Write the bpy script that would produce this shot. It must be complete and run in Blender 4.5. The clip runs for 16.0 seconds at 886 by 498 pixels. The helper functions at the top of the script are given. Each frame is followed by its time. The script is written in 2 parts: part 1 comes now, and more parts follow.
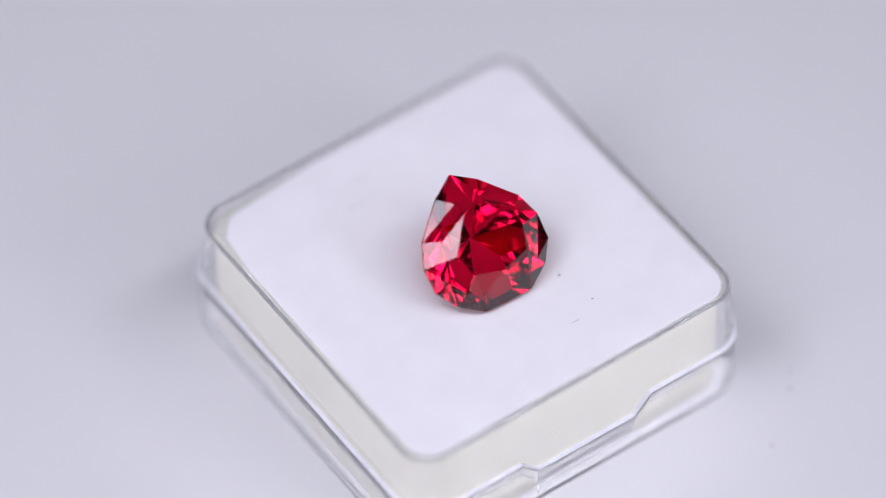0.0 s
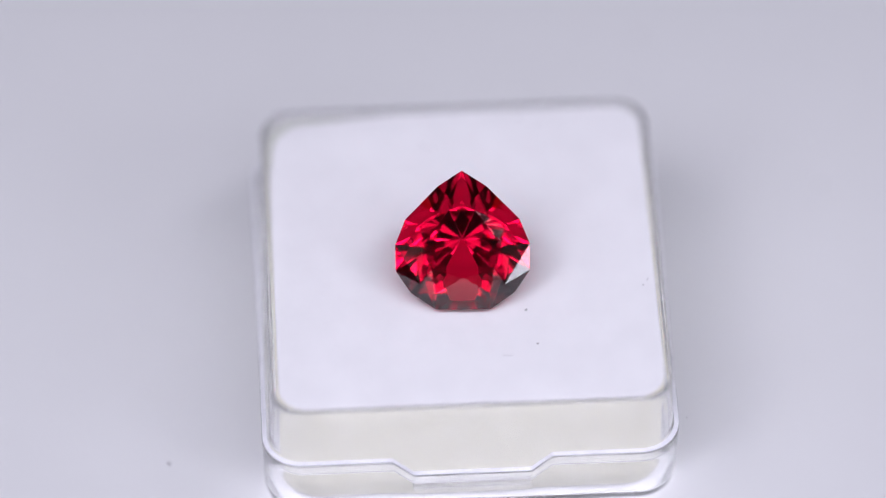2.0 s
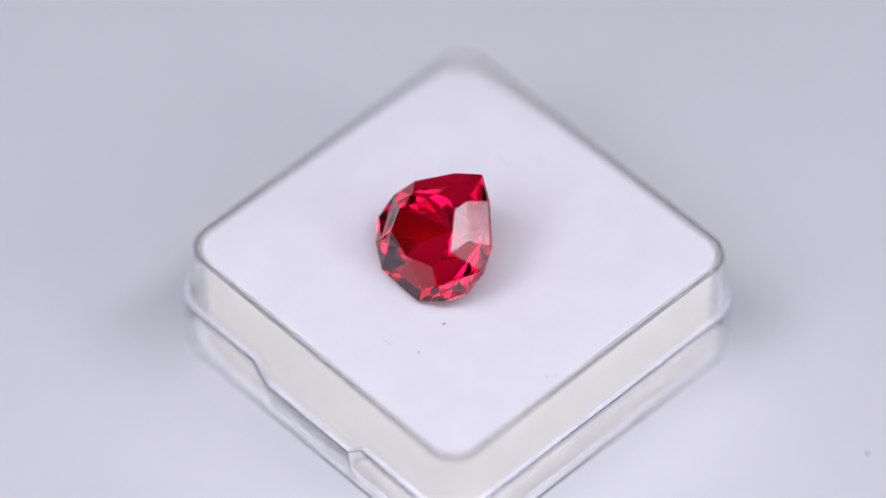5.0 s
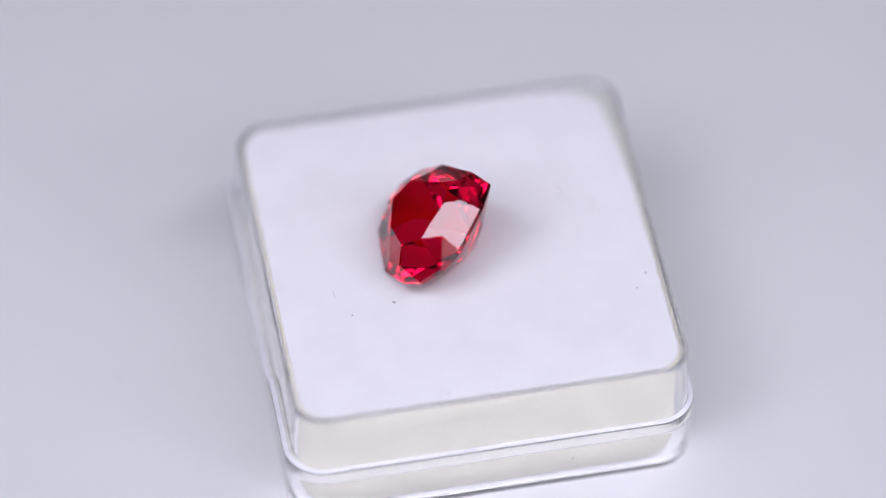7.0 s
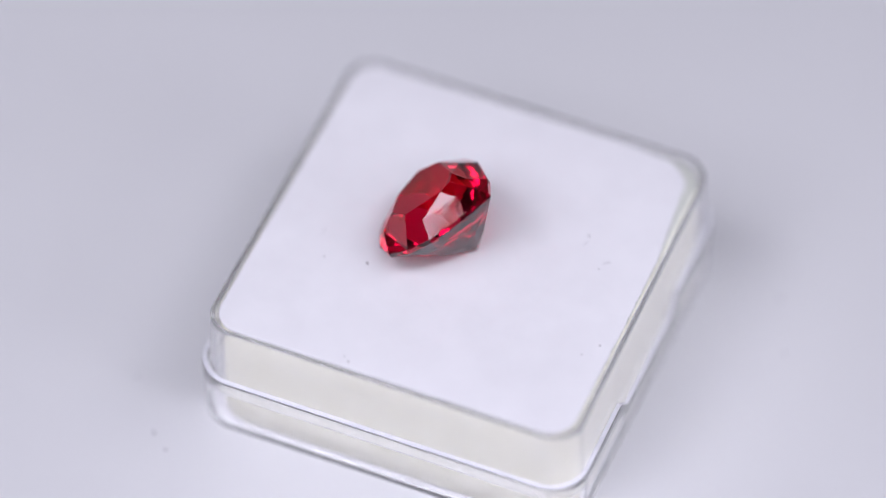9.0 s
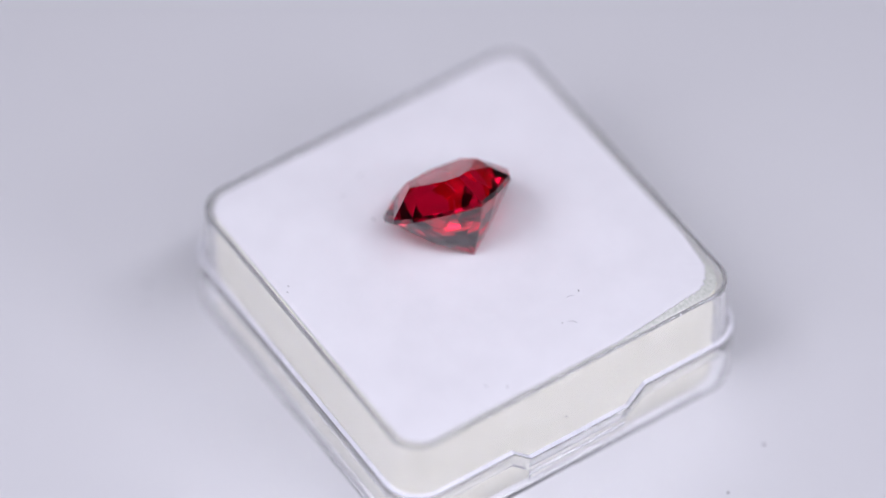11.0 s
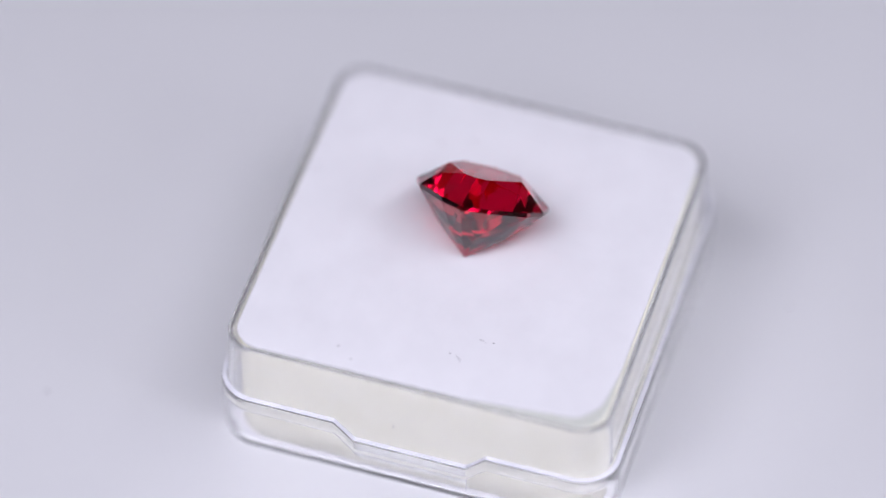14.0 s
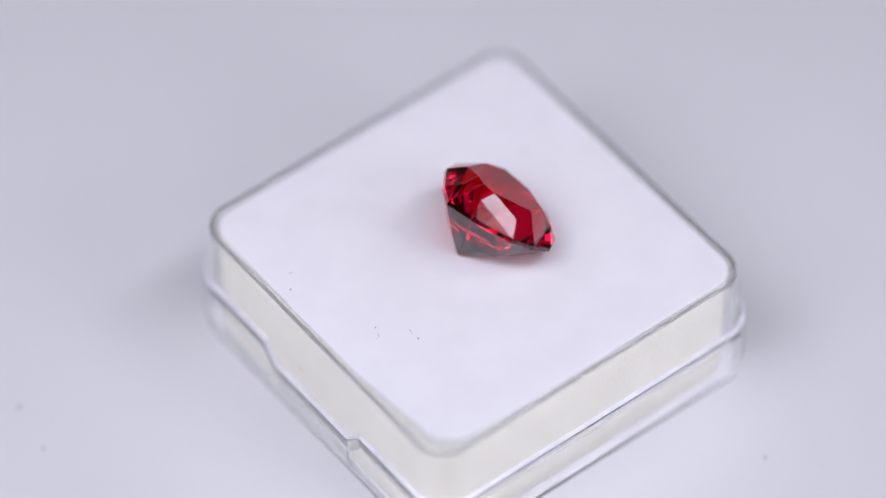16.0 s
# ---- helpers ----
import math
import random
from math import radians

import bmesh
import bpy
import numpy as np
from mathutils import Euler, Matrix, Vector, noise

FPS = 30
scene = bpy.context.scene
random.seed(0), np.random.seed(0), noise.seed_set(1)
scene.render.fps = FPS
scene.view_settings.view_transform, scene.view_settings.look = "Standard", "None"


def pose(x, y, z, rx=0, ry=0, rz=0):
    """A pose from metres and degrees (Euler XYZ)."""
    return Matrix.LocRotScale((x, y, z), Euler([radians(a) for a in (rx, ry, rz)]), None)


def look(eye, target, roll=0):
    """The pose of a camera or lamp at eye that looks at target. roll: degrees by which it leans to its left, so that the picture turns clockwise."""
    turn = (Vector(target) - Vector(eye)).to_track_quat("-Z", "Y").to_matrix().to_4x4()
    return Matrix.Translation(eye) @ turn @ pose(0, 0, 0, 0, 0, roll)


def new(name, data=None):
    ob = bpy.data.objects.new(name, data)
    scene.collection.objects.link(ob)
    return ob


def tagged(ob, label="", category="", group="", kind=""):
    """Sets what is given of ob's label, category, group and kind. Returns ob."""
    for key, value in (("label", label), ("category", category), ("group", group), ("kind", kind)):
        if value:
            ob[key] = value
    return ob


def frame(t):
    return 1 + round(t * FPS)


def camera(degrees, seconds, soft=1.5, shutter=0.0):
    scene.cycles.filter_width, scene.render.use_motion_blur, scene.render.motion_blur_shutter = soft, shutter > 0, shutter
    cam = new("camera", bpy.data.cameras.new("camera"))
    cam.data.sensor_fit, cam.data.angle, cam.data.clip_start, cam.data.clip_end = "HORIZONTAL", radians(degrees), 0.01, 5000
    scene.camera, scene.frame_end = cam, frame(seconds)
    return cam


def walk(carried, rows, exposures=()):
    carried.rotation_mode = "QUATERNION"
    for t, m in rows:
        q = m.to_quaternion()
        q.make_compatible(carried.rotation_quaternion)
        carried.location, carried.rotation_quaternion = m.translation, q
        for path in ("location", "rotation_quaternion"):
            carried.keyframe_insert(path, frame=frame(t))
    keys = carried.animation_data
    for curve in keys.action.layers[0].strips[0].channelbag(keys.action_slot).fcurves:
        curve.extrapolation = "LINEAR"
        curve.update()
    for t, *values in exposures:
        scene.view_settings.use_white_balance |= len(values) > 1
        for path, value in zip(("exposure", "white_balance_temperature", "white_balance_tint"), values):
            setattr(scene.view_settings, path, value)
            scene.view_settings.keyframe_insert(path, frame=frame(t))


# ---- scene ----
cam = camera(10.0, 16.0, soft=1.1)
U = 0.00005                      # the plan's unit: 0.05 mm
FOAM = 240 * U                   # about the height of the foam's face above the turntable
EYE = (0.0, -5751.9 * U, 6871.4 * U + FOAM)
STAND = pose(*EYE, 40.003, 0.019, 0.372)
walk(cam, [(0.0, STAND), (16.0, STAND)], exposures=[(0.0, 0.0), (16.0, 0.0)])
cam.data.dof.use_dof = True
cam.data.dof.focus_distance = 8855 * U
cam.data.dof.aperture_fstop = 5.8

# ---- light: a plain grey room, soft panels over the table and beside the camera ----
world = bpy.data.worlds.new("room_air")
scene.world = world
world.use_nodes = True
world.node_tree.nodes["Background"].inputs[0].default_value = (0.9, 0.92, 1.0, 1)
world.node_tree.nodes["Background"].inputs[1].default_value = 0.25


def soft_box(name, eye, aim, sx, sy, power, colour):
    data = bpy.data.lights.new(name, "AREA")
    data.shape, data.size, data.size_y, data.energy, data.color = "RECTANGLE", sx, sy, power, colour
    ob = new(name, data)
    ob.matrix_world = look(eye, aim)
    return ob


COOL = (0.85, 0.84, 0.985)


def strip(name, x, y, turn, sx, sy, power):
    """A flat panel facing straight down at the height of the lamp frame."""
    ob = soft_box(name, (x, y, 0.36), (x, y + 0.001, 0), sx, sy, power, COOL)
    ob.matrix_world = pose(x, y, 0.36, 0, 0, turn)
    return ob


# a bright bent strip over the table, two weaker panels to both sides of the camera, a lamp on the left and an added
# fill on the right
strip("overhead_strip", -0.010, -0.118, 0.0, 0.270, 0.090, 0.540)
strip("overhead_strip", -0.215, -0.062, -34.0, 0.180, 0.090, 0.360)
strip("overhead_strip", 0.245, -0.036, 34.0, 0.290, 0.090, 0.570)
strip("front_panel", -0.105, -0.335, 0.0, 0.140, 0.220, 0.175)
strip("front_panel", 0.150, -0.315, 0.0, 0.180, 0.210, 0.215)
soft_box("side_lamp_and_fill", (-0.300, -0.225, 0.362), (-0.120, -0.090, 0.000), 0.170, 0.210, 0.640, COOL)
# added fill with no known source, brightens the front from the right
soft_box("side_lamp_and_fill", (0.530, -0.290, 0.360), (0.120, -0.070, 0.000), 0.140, 0.200, 0.760, COOL)


# ---- materials ----
def material(name):
    m = bpy.data.materials.new(name)
    m.use_nodes = True
    n, l = m.node_tree.nodes, m.node_tree.links
    return m, n, l, n["Principled BSDF"]


def add_noise(n, l, scale, detail=4.0, rough=0.55):
    co = n.new("ShaderNodeTexCoord")
    tex = n.new("ShaderNodeTexNoise")
    tex.inputs["Scale"].default_value, tex.inputs["Detail"].default_value, tex.inputs["Roughness"].default_value = scale, detail, rough
    l.new(co.outputs["Object"], tex.inputs["Vector"])
    return tex


def add_ramp(n, l, source, stops):
    r = n.new("ShaderNodeValToRGB")
    while len(r.color_ramp.elements) < len(stops):
        r.color_ramp.elements.new(0.5)
    for e, (p, c) in zip(r.color_ramp.elements, stops):
        e.position, e.color = p, (*c, 1)
    l.new(source, r.inputs[0])
    return r


def add_bump(n, l, source, bsdf, strength, distance):
    b = n.new("ShaderNodeBump")
    b.inputs["Strength"].default_value, b.inputs["Distance"].default_value = strength, distance
    l.new(source, b.inputs["Height"])
    l.new(b.outputs[0], bsdf.inputs["Normal"])


def surface(name, c1, c2, scale, rough, bump=0.0, depth=0.0001, fine=None):
    m, n, l, p = material(name)
    a = add_noise(n, l, scale)
    r = add_ramp(n, l, a.outputs["Fac"], [(0.3, c1), (0.7, c2)])
    l.new(r.outputs[0], p.inputs["Base Color"])
    p.inputs["Roughness"].default_value = rough
    if bump:
        add_bump(n, l, add_noise(n, l, fine or scale * 8, 3.0).outputs["Fac"], p, bump, depth)
    return m


TABLE_WHITE = surface("white_laminate", (0.69, 0.69, 0.70), (0.73, 0.73, 0.74), 14, 0.5, 0.15, 0.0001, 2500)
ROOM_GREY = surface("grey_wall_paint", (0.42, 0.41, 0.43), (0.50, 0.49, 0.51), 3, 0.8, 0.2, 0.002)
TABLE_PAINT = surface("white_table_paint", (0.62, 0.61, 0.63), (0.68, 0.67, 0.69), 20, 0.55, 0.1, 0.0002, 1500)
FOAM_FACE = surface("white_foam_skin", (0.82, 0.81, 0.83), (0.86, 0.85, 0.87), 260, 0.85, 0.25, 0.00004, 9000)
FOAM_SIDE = surface("cream_cut_foam", (0.80, 0.78, 0.63), (0.88, 0.862, 0.73), 420, 0.9, 0.5, 0.0001, 7000)
FOAM_CELL = surface("torn_foam_cells", (0.55, 0.58, 0.50), (0.80, 0.80, 0.75), 3000, 0.9, 0.8, 0.0002, 6000)
DUST = surface("dark_dust", (0.10, 0.09, 0.09), (0.20, 0.18, 0.18), 4000, 0.9)
PALE_DUST = surface("pale_grey_dust", (0.42, 0.41, 0.42), (0.52, 0.51, 0.52), 4000, 0.9)


def clear_plastic(ior, clear):
    m, n, l, p = material("clear_polystyrene")
    p.inputs["Base Color"].default_value = (0.985, 0.985, 0.99, 1)
    p.inputs["Transmission Weight"].default_value = clear
    p.inputs["IOR"].default_value = ior
    p.inputs["Coat Weight"].default_value = 0.6
    p.inputs["Coat Roughness"].default_value = 0.05
    a = add_noise(n, l, 500, 3)
    r = add_ramp(n, l, a.outputs["Fac"], [(0.45, (0.01,) * 3), (0.75, (0.05,) * 3)])
    l.new(r.outputs[0], p.inputs["Roughness"])
    add_bump(n, l, add_noise(n, l, 220, 2).outputs["Fac"], p, 0.02, 0.0002)
    return m


# milky plastic whose white holds the ledge's bright highlight
def glint_plastic():
    m, n, l, p = material("glint_polystyrene")
    a = add_noise(n, l, 900, 4)
    r = add_ramp(n, l, a.outputs["Fac"], [(0.35, (0.82, 0.82, 0.86)), (0.7, (0.94, 0.94, 0.97))])
    l.new(r.outputs[0], p.inputs["Base Color"])
    p.inputs["Transmission Weight"].default_value = 0.55
    p.inputs["Roughness"].default_value = 0.35
    p.inputs["IOR"].default_value = 1.4
    add_bump(n, l, add_noise(n, l, 3000, 3).outputs["Fac"], p, 0.2, 0.0001)
    return m


def red_gem():
    m, n, l, p = material("red_garnet")
    p.inputs["Base Color"].default_value = (0.76, 0.0014, 0.034, 1)
    p.inputs["Transmission Weight"].default_value = 1.0
    p.inputs["IOR"].default_value = 1.77
    p.inputs["Roughness"].default_value = 0.03
    return m


WALL_PLASTIC, TRAY_PLASTIC, LEDGE_GLINT, GEM = clear_plastic(1.25, 0.87), clear_plastic(1.29, 0.90), glint_plastic(), red_gem()


# ---- mesh helpers ----
def finish(bm, name, mats, smooth=False):
    bmesh.ops.recalc_face_normals(bm, faces=bm.faces)
    me = bpy.data.meshes.new(name)
    bm.to_mesh(me)
    bm.free()
    for m in mats if isinstance(mats, (list, tuple)) else [mats]:
        me.materials.append(m)
    for f in me.polygons:
        f.use_smooth = smooth
    return me


def part(name, bm, mat, parent, label="", smooth=False):
    ob = new(name, finish(bm, name, mat, smooth))
    ob.parent = parent
    return tagged(ob, label=label)


def box_bm(size, centre=(0, 0, 0), bevel=0.0):
    bm = bmesh.new()
    bmesh.ops.create_cube(bm, size=1, matrix=Matrix.Translation(centre) @ Matrix.Diagonal((*size, 1)))
    if bevel:
        bmesh.ops.bevel(bm, geom=bm.edges[:], offset=bevel, segments=3, affect="EDGES")
    return bm


def square_ring(half, radius, side=28, arc=10):
    """A square with rounded corners, as points round its outline."""
    pts = []
    flat = half - radius
    for q in range(4):
        a0 = math.pi / 2 * q
        ca, sa = math.cos(a0), math.sin(a0)
        for i in range(side):
            y = -flat + 2 * flat * i / side
            pts.append((half * ca - y * sa, half * sa + y * ca))
        for i in range(arc):
            a = math.pi / 2 * i / arc
            x, y = flat + radius * math.cos(a), flat + radius * math.sin(a)
            pts.append((x * ca - y * sa, x * sa + y * ca))
    return pts


def loft(bm, rings, close_first=True, close_last=True):
    rows = [[bm.verts.new(p) for p in ring] for ring in rings]
    n = len(rows[0])
    for a, b in zip(rows, rows[1:]):
        for i in range(n):
            bm.faces.new((a[i], a[(i + 1) % n], b[(i + 1) % n], b[i]))
    if close_first:
        bm.faces.new(rows[0][::-1])
    if close_last:
        bm.faces.new(rows[-1])
    return rows


# ---- the room and the table ----
def room():
    r, h, t = 1.6, 2.4, 0.08
    low = -0.76
    for name, size, c in (("wall_north", (2 * r, t, h), (0, r, low + h / 2)), ("wall_south", (2 * r, t, h), (0, -r, low + h / 2)),
                          ("wall_east", (t, 2 * r - t, h), (r, 0, low + h / 2)), ("wall_west", (t, 2 * r - t, h), (-r, 0, low + h / 2)),
                          ("floor", (2 * r + t, 2 * r + t, t), (0, 0, low - t / 2)), ("ceiling", (2 * r + t, 2 * r + t, t), (0, 0, low + h + t / 2))):
        tagged(new(name, finish(box_bm(size, c), name, ROOM_GREY)), label="plain grey painted surface of the room", kind="structure")


def table():
    ob = new("table")
    tagged(ob, label="plain white table carrying the white turntable", category="table")
    part("tabletop", box_bm((1.2, 0.9, 0.03), (0, 0, -0.027), 0.004), TABLE_PAINT, ob)
    for x in (-0.54, 0.54):
        for y in (-0.39, 0.39):
            part("leg", box_bm((0.05, 0.05, 0.718), (x, y, -0.401), 0.004), TABLE_PAINT, ob)


def turntable():
    bm = bmesh.new()
    prof = [(0.088, -0.0119), (0.090, -0.0105), (0.090, -0.0012), (0.0895, -0.0004), (0.0885, 0.0)]
    loft(bm, [[(r * math.cos(a), r * math.sin(a), z) for a in (2 * math.pi * k / 128 for k in range(128))] for r, z in prof])
    ob = new("turntable")
    tagged(ob, label="matt white round turntable carrying the open gem box", category="turntable")
    part("platter", bm, TABLE_WHITE, ob)
    return ob


# ---- the gem box ----
BOX = Matrix.Translation((-10.4 * U, 6.6 * U, 0)) @ Matrix.Rotation(radians(-5.6), 4, "Z")
TRAY = Matrix.Translation((-12.4 * U, 8.4 * U, 0)) @ Matrix.Rotation(radians(-5.6), 4, "Z")


def notch(x, y, half):
    """How far the ledge dips where the thumb grips, on two opposite sides."""
    if abs(x) < half - 2:
        return 0.0
    return 39 * min(1.0, max(0.0, (139 - abs(y)) / 36))


def notched_ring(half, radius):
    """A rounded square whose points fall on the corners of the two notches."""
    flat = half - radius
    stops = [-flat, -200, -160, -141, -139, -137, -121, -105, -103, -101, -60, -20, 20, 60, 101, 103, 105, 121, 137, 139, 141, 160, 200]
    pts = []
    for q in range(4):
        ca, sa = math.cos(math.pi / 2 * q), math.sin(math.pi / 2 * q)
        for y in stops:
            pts.append((half * ca - y * sa, half * sa + y * ca))
        for i in range(14):
            a = math.pi / 2 * i / 14
            x, y = flat + radius * math.cos(a), flat + radius * math.sin(a)
            pts.append((x * ca - y * sa, x * sa + y * ca))
    return pts


def shell(prof, place, closed=False):
    """A lofted shell from rows of half width, corner radius, height and share of the notch."""
    bm = bmesh.new()
    rows = loft(bm, [[(x * U, y * U, (z - d * notch(x, y, h)) * U) for x, y in notched_ring(h, r)] for h, r, z, d in prof], not closed, not closed)
    if closed:
        n = len(rows[0])
        for i in range(n):
            bm.faces.new((rows[-1][i], rows[-1][(i + 1) % n], rows[0][(i + 1) % n], rows[0][i]))
    bm.transform(place)
    return bm


def gem_box():
    ob = new("gem_box")
    tagged(ob, label="open clear plastic gem box with notched ledge, filled with foam", category="box")
    tray = part("tray", shell([
        (338, 52, 0.3, 0), (349, 58, 0.6, 0), (356, 63, 3, 0), (360, 66, 7, 0), (362, 68, 13, 0), (363, 69, 24, 0), (363.5, 69, 62, .1), (364.4, 69.5, 98, 1), (365, 70, 134.5, 1), (364.6, 69.6, 136.6, 1), (363.4, 69, 137.4, 1),
        (357.5, 63, 138, 1), (356.4, 62, 137.2, 1), (356, 62, 135, 1), (355.4, 61, 98, 1), (354.6, 61, 62, .1), (353.6, 60, 22, 0), (352, 59, 16, 0), (347, 55, 13, 0), (338, 50, 12.4, 0)], TRAY), TRAY_PLASTIC, ob,
        "clear outer tray with a notched edge", smooth=True)
    wall = part("inner_wall", shell([
        (353.5, 60, 100, 1), (353.2, 60, 132, 1), (352, 59, 170, .35), (350.2, 57, 205, 0), (349, 56, 244, 0), (348.8, 56, 257, 0), (348.2, 55.6, 260.5, 0), (346.4, 54, 263, 0), (344.4, 52, 264, 0),
        (342.2, 50, 263, 0), (340.6, 49, 260.5, 0), (340.2, 49, 257, 0), (340.4, 49, 244, 0), (341.6, 50, 205, 0), (343.5, 52, 170, .35), (344.8, 53, 132, 1), (345.2, 53, 100, 1)], BOX, True), WALL_PLASTIC, ob,
        "clear inner wall with a rounded rim", smooth=True)
    # extra ring on the ledge, whitened in place of the light it reflects
    edge = part("ledge_glint", shell([(364.0, 69, 138.2, 1), (363.8, 69, 139.4, 1), (363, 68.4, 139.9, 1), (357, 62.5, 140.1, 1), (356, 62, 139.4, 1), (356, 62, 138.4, 1)], TRAY, True), LEDGE_GLINT, ob,
                "moulded tray edge in milky white that carries its glint")
    for piece in (tray, wall, edge):
        piece.visible_shadow = False
    return ob


def foam_pad():
    ob = new("foam_pad")
    tagged(ob, label="white foam pad with cream cut sides, one corner torn", category="foam pad")
    rnd = random.Random(4)
    bm = bmesh.new()
    rings = [[(x * U, y * U, z * U) for x, y in square_ring(h, r)] for h, r, z in
             ((333, 72, 13.5), (338, 74, 17), (338.5, 74, 60), (337.5, 73, 110), (337, 72, 150), (337, 70, 215), (336.5, 60, 244), (335, 56, 251), (331, 50, 254))]
    rings.append([(x * 0.9 * U, y * 0.9 * U, 254.5 * U) for x, y in square_ring(331, 50)])
    loft(bm, rings)
    for f in bm.faces:
        f.material_index = 1 if f.calc_center_median().z > 251.5 * U else 0
    bm.transform(BOX)
    part("block", bm, [FOAM_SIDE, FOAM_CELL], ob, "cream open-cell foam block", smooth=True)

    def torn(x, y):
        """Pull the skin in where it is torn away along one corner."""
        a = max(0.0, min(1.0, (y - 95) / 215)) * max(0.0, min(1.0, (x - 215) / 100))
        b = max(0.0, min(1.0, (x - 190) / 130)) * max(0.0, min(1.0, (y - 240) / 80))
        return Vector((x - a * (17 + 5 * rnd.random()) - rnd.uniform(0, 1.6), y - b * (9 + 6 * rnd.random())))

    smooth_edge = [Vector(p) for p in square_ring(334, 48, 90, 14)]
    outline = [torn(x, y) for x, y in square_ring(334, 48, 90, 14)]
    rings = []
    for k, z in ((0.985, 253.5), (1.0, 254.5), (1.002, 257), (0.998, 258.3), (0.99, 258.8)):
        rings.append([(p.x * k * U, p.y * k * U, z * U) for p in outline])
    for k, z in ((0.84, 259), (0.65, 259), (0.4, 259), (0.2, 259)):
        rings.append([(p.x * k * U, p.y * k * U, z * U) for p in smooth_edge])
    bm = bmesh.new()
    loft(bm, rings)
    bm.transform(BOX)
    part("skin", bm, FOAM_FACE, ob, "smooth white foam skin", smooth=True)
    return ob


# ---- the gem ----
GIRDLE = [(0, 246), (43, 218.5), (100, 161), (118, 117), (117, 70), (91, 32), (48, 3), (0, 2)]
TABLE_EDGE = {0: (0, 184, 43.8), 1: (24, 176, 43.9), 3: (68, 115, 45.3), 5: (55, 73, 46.3), 7: (0, 58, 46.6)}
BREAKS = {1: (23, 199, 25), 2: (75, 149, 28.5), 4: (74, 47, 26.5), 5: (47, 31, 27.3)}
RIM, DEPTH = 8.0, 104.0
CULET = Vector((0, 124))


def gem():
    n = 14
    bm = bmesh.new()
    layers = {"table_facet": [], "crown": [], "girdle": [], "pavilion": []}

    def full(i, table):
        """The entry of outline corner i, mirrored for the second half."""
        i %= n
        x, y = table[i if i <= 7 else n - i][:2]
        return Vector((x if i <= 7 else -x, y))

    def lift(i):
        """The girdle rises a little towards the round end."""
        return 7.1 - 0.026 * full(i, GIRDLE).y

    lower = [bm.verts.new((*full(i, GIRDLE), lift(i))) for i in range(n)]
    upper = [bm.verts.new((*full(i, GIRDLE), lift(i) + RIM)) for i in range(n)]
    tops = {i: bm.verts.new((*full(i, TABLE_EDGE), RIM + TABLE_EDGE[min(i, n - i)][2])) for i in (0, 1, 3, 5, 7, 9, 11, 13)}
    brk = {}
    for k, (x, y, z) in BREAKS.items():
        brk[k], brk[n - k] = bm.verts.new((x, y, RIM + z)), bm.verts.new((-x, y, RIM + z))
    layers["table_facet"].append(bm.faces.new([tops[i] for i in sorted(tops)]))
    for side in (1, -1):
        t, b, g = (lambda i: tops[side * i % n]), (lambda i: brk[side * i % n]), (lambda i: upper[side * i % n])
        for face in ((t(1), t(3), b(2)), (t(1), b(2), b(1)), (b(1), g(1), g(2), b(2)), (b(1), g(0), g(1)), (b(2), g(2), g(3)), (b(2), g(3), t(3)),
                     (t(3), g(3), b(4)), (g(3), g(4), b(4)), (t(3), b(4), t(5)), (t(5), b(4), g(5)), (b(4), g(4), g(5)), (t(5), g(5), b(5)),
                     (t(5), b(5), t(7)), (b(5), g(5), g(6)), (b(5), g(6), g(7)), (t(7), b(5), g(7)), (t(0), t(1), b(1)), (t(0), b(1), g(0))):
            layers["crown"].append(bm.faces.new(face))
    belows = {}
    for i in range(1, n, 2):
        belows[i] = bm.verts.new((*full(i, GIRDLE).lerp(CULET, 0.46), -0.46 * DEPTH - 6))
    tip = bm.verts.new((*CULET, -DEPTH))
    mids = {}
    for i in range(0, n, 2):
        mids[i] = bm.verts.new((*full(i, GIRDLE).lerp(CULET, 0.60), -0.60 * DEPTH - 3))
    for i in range(n):
        layers["girdle"].append(bm.faces.new((lower[i], lower[(i + 1) % n], upper[(i + 1) % n], upper[i])))
    for i in range(0, n, 2):
        for s in ((i - 1) % n, (i + 1) % n):
            layers["pavilion"].append(bm.faces.new((tip, belows[s], mids[i])))
            layers["pavilion"].append(bm.faces.new((mids[i], belows[s], lower[i])))
            layers["pavilion"].append(bm.faces.new((belows[s], lower[s], lower[i])))
    bmesh.ops.recalc_face_normals(bm, faces=bm.faces)
    place = Matrix(((-0.1412, 0.7544, -0.6348, -139.1), (-0.9859, -0.1030, 0.0969, 25.3), (0.0078, 0.6422, 0.7614, 257.8), (0, 0, 0, 1)))
    bm.transform(Matrix.Diagonal((U, U, U, 1)) @ place)
    ob = new("gem")
    tagged(ob, label="deep red faceted pear-shaped gem leaning on the foam pad", category="gem")
    for name, faces in layers.items():
        piece = bpy.data.meshes.new(name)
        verts = []
        polys = []
        for f in faces:
            polys.append([len(verts) + k for k in range(len(f.verts))])
            verts += [tuple(v.co) for v in f.verts]
        piece.from_pydata(verts, [], polys)
        piece.materials.append(GEM)
        new(name, piece).parent = ob
    bm.free()
    return ob


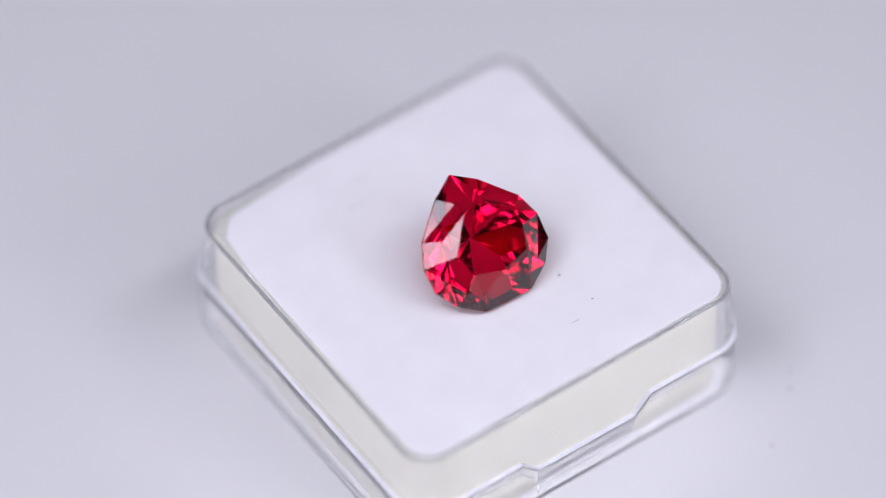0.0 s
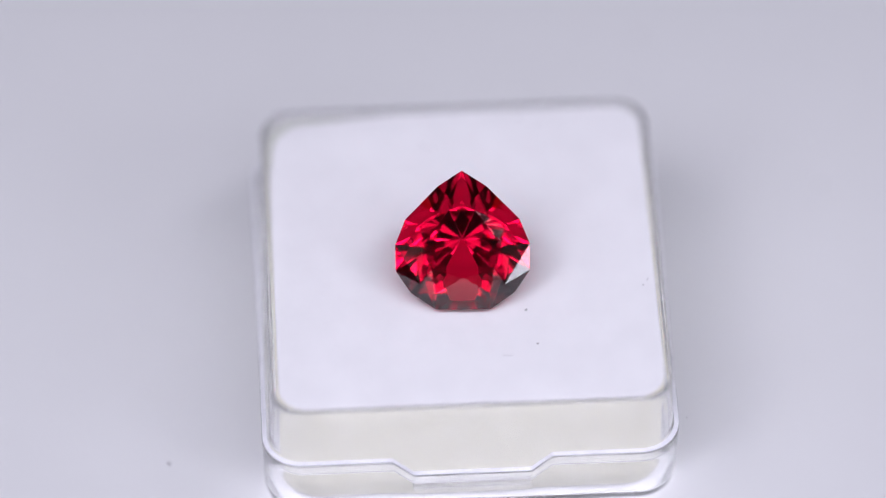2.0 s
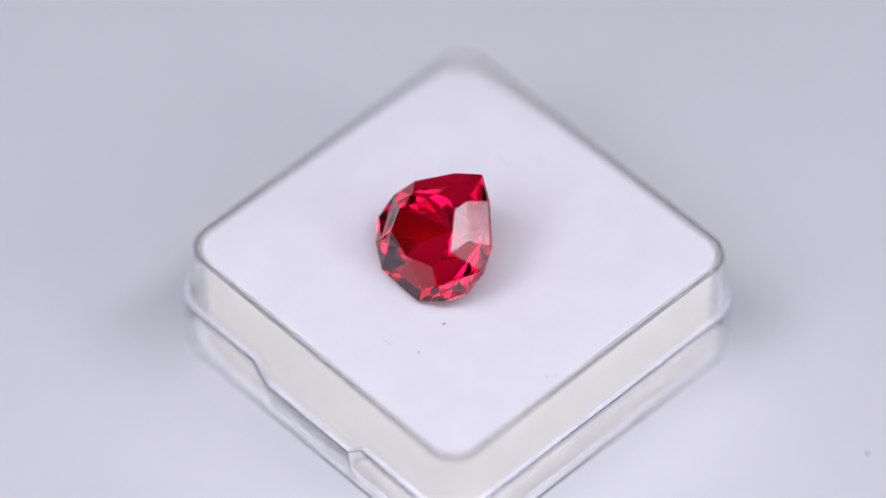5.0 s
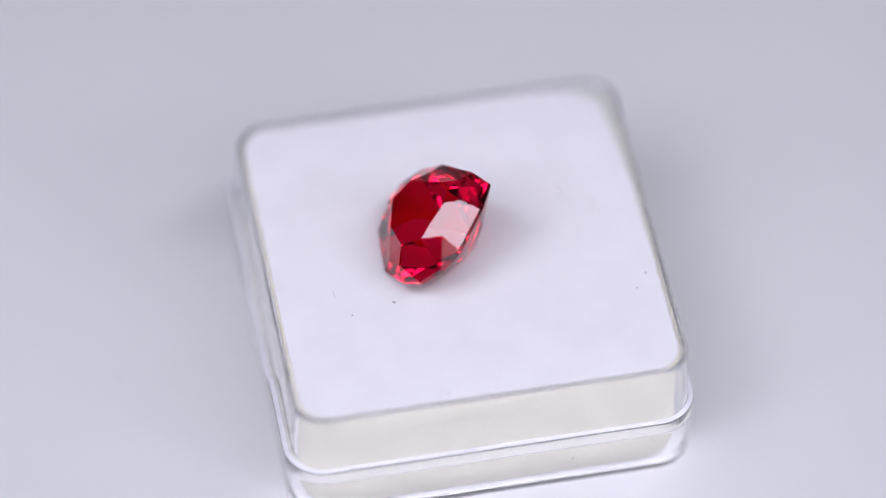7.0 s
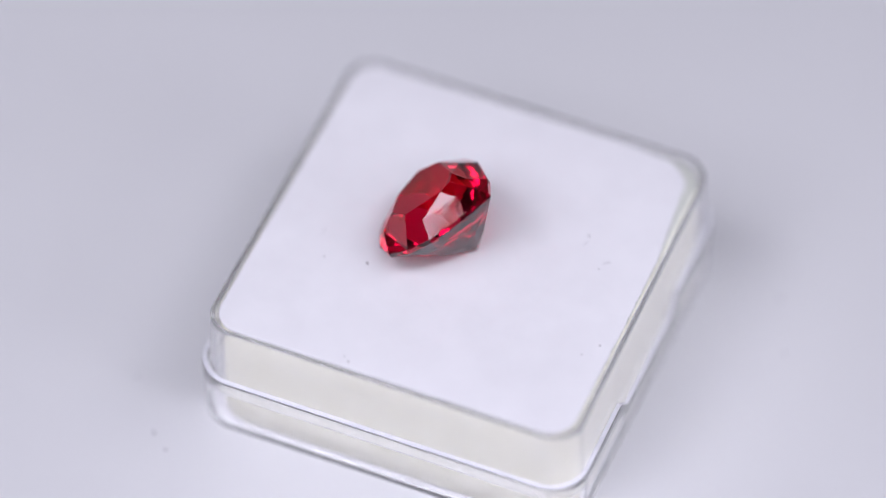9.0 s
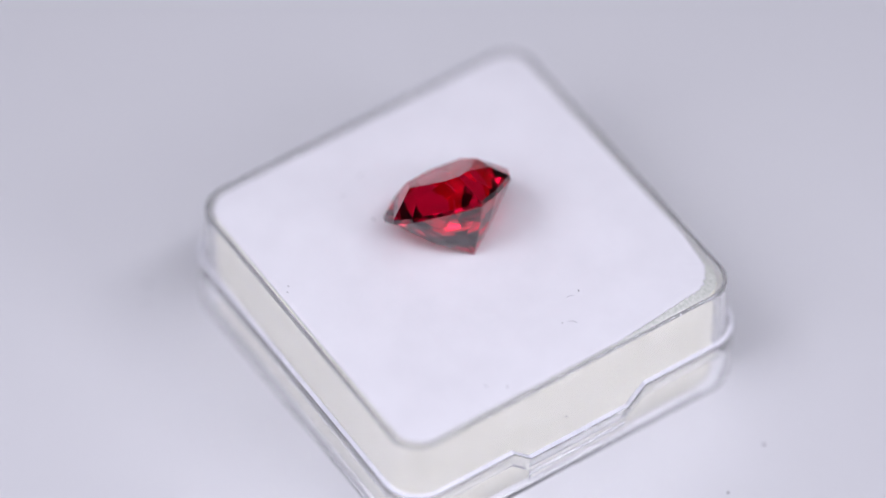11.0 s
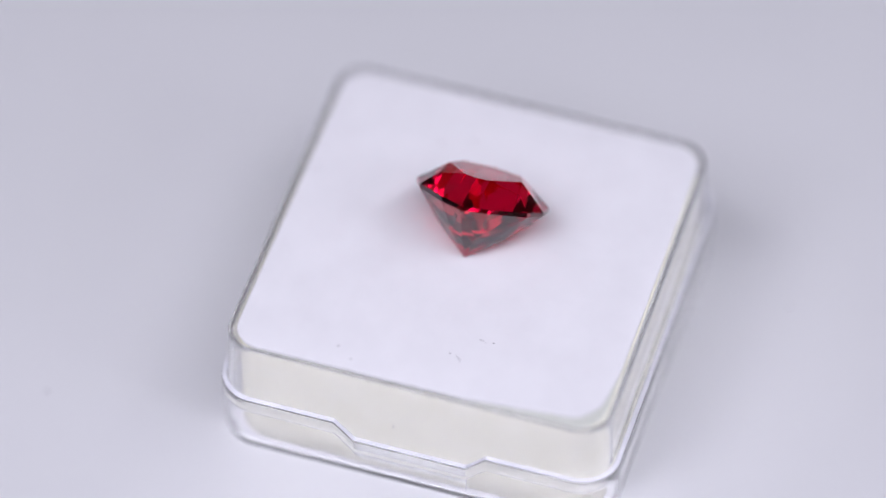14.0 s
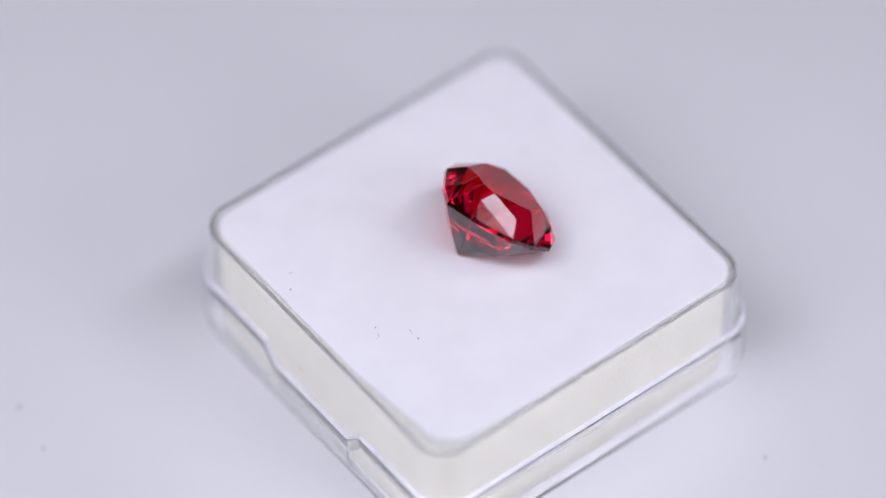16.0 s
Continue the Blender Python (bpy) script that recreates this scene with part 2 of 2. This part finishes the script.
# ---- dust ----
def speck(name, x, y, z, size, mat, label, seed=0, upright=0.0):
    rnd = random.Random(seed)
    bm = bmesh.new()
    bmesh.ops.create_icosphere(bm, subdivisions=1, radius=1)
    for v in bm.verts:
        v.co *= rnd.uniform(0.6, 1.2)
        v.co.z *= 0.45
    bm.transform(Matrix.Translation((x * U, y * U, z * U)) @ Matrix.Rotation(rnd.uniform(0, 3), 4, "Z") @ Matrix.Rotation(upright, 4, "X")
                 @ Matrix.Diagonal((size * U, size * 0.7 * U, size * U, 1)))
    return tagged(new(name, finish(bm, name, mat)), label=label, category="dust", group="dust specks")


def hair(x, y, z, length, turn, bow, mat, label, thick=0.55, fall=0.0):
    """A thin curled fibre lying at a place, built as a six-sided tube."""
    bm = bmesh.new()
    rings = []
    for k in range(9):
        s = k / 8 - 0.5
        c = Vector((s * length, bow * (0.25 - s * s) * 4 + 0.12 * bow * math.sin(9 * s), fall * s * length))
        r = thick * (1 - 1.2 * s * s)
        rings.append([(c.x, c.y + r * math.cos(a), c.z + r * math.sin(a)) for a in (math.pi / 3 * q for q in range(6))])
    loft(bm, rings)
    bm.transform(Matrix.Diagonal((U, U, U, 1)) @ Matrix.Translation((x, y, z)) @ Matrix.Rotation(radians(turn), 4, "Z"))
    return tagged(new("fibre", finish(bm, "fibre", mat, True)), label=label, category="fibre", group="loose fibres")


def all_dust():
    made = []
    seed = 0
    for x, y, size in ((-155, -84, 4), (-233, -92, 2.0), (201, 92, 2.2), (239, 23, 1.8), (263, -171, 1.6), (288, -143, 2.0), (-129, -296, 2.0), (-119, -306, 2.0)):
        seed += 1
        made.append(speck("dust_speck", x, y, 260, size, DUST if size < 3 else PALE_DUST, "tiny grey dust speck on the white foam pad", seed))
    for x, y, z, size in ((-13, -352, 0, 2.2), (54, -361, 0, 2.8), (163, -371, 0, 2.0), (-83, -347, 0, 1.5), (267, -378, 0, 2.2), (-296, 384, 0, 1.8), (-372, -144, 0, 2.0), (281, 330, 0, 2.2),
                          (-261, -324, 0, 2.2), (4, -354, 0, 1.8), (-340, -340, 0, 1.6), (371, 190, 0, 1.8)):
        seed += 1
        made.append(speck("dust_speck", x, y, 138.6, size, DUST, "tiny dark dust speck on the clear box ledge", seed))
    for x, y, z, size, up in ((346, -56, 166, 2.6, 1.57), (381, -23, 95, 2.0, 1.57), (-375, 93, 84, 2.2, 1.57), (-374, 65, 84, 2.0, 1.57), (84, -380, 95, 2.6, 0), (160, -388, 92, 2.0, 0),
                              (-370, -14, 92, 4.0, 1.57), (-369, -22, 88, 3.0, 1.57)):
        seed += 1
        made.append(speck("dust_speck", x, y, z, size, DUST if size < 3 else PALE_DUST, "tiny dark dust speck clinging to the clear wall", seed, 1.57 if up == 0 else 1.2))
    for x, y, size in ((684, -436, 7), (714, -336, 5), (-467, -365, 6), (-538, -253, 4), (-435, -395, 4), (269, -708, 5), (520, 260, 5), (560, 140, 4), (-200, 560, 5), (-620, 90, 4)):
        seed += 1
        made.append(speck("dust_speck", x, y, size * 0.3, size, PALE_DUST, "pale grey dust speck on the white turntable", seed))
    foam = "fine grey fibre curled on the white foam pad"
    made.append(hair(249, 38, 259.6, 15, 40, 3, PALE_DUST, foam))
    made.append(hair(-250, -36, 259.6, 17, 85, 1.5, PALE_DUST, foam, 0.5))
    made.append(hair(202, 72, 259.6, 13, 70, 3, PALE_DUST, foam, 0.45))
    made.append(hair(351, 232, 196, 18, 83, 3, PALE_DUST, "brown fibre on the clear box wall", 0.35))
    # a scratch in the wall, drawn as a thin tube like the fibres
    made.append(hair(-124, -337, 222, 300, -5.6, 0.4, PALE_DUST, "long fine scratch along the box wall, built as a raised thread", 0.4))
    return made


room()
table()
TURNING = [turntable(), gem_box(), foam_pad(), gem(), *all_dust()]


def motions():
    rows = []
    for k in range(33):
        t = 0.5 * k
        w = (t - 8) / 8
        rows.append((t, pose(0, 0, 0, 0, 0, -(133.77 * w - 0.134 * math.sin(math.pi * w) + 2.361 * w * w))))
    for ob in TURNING:
        walk(ob, rows)


motions()
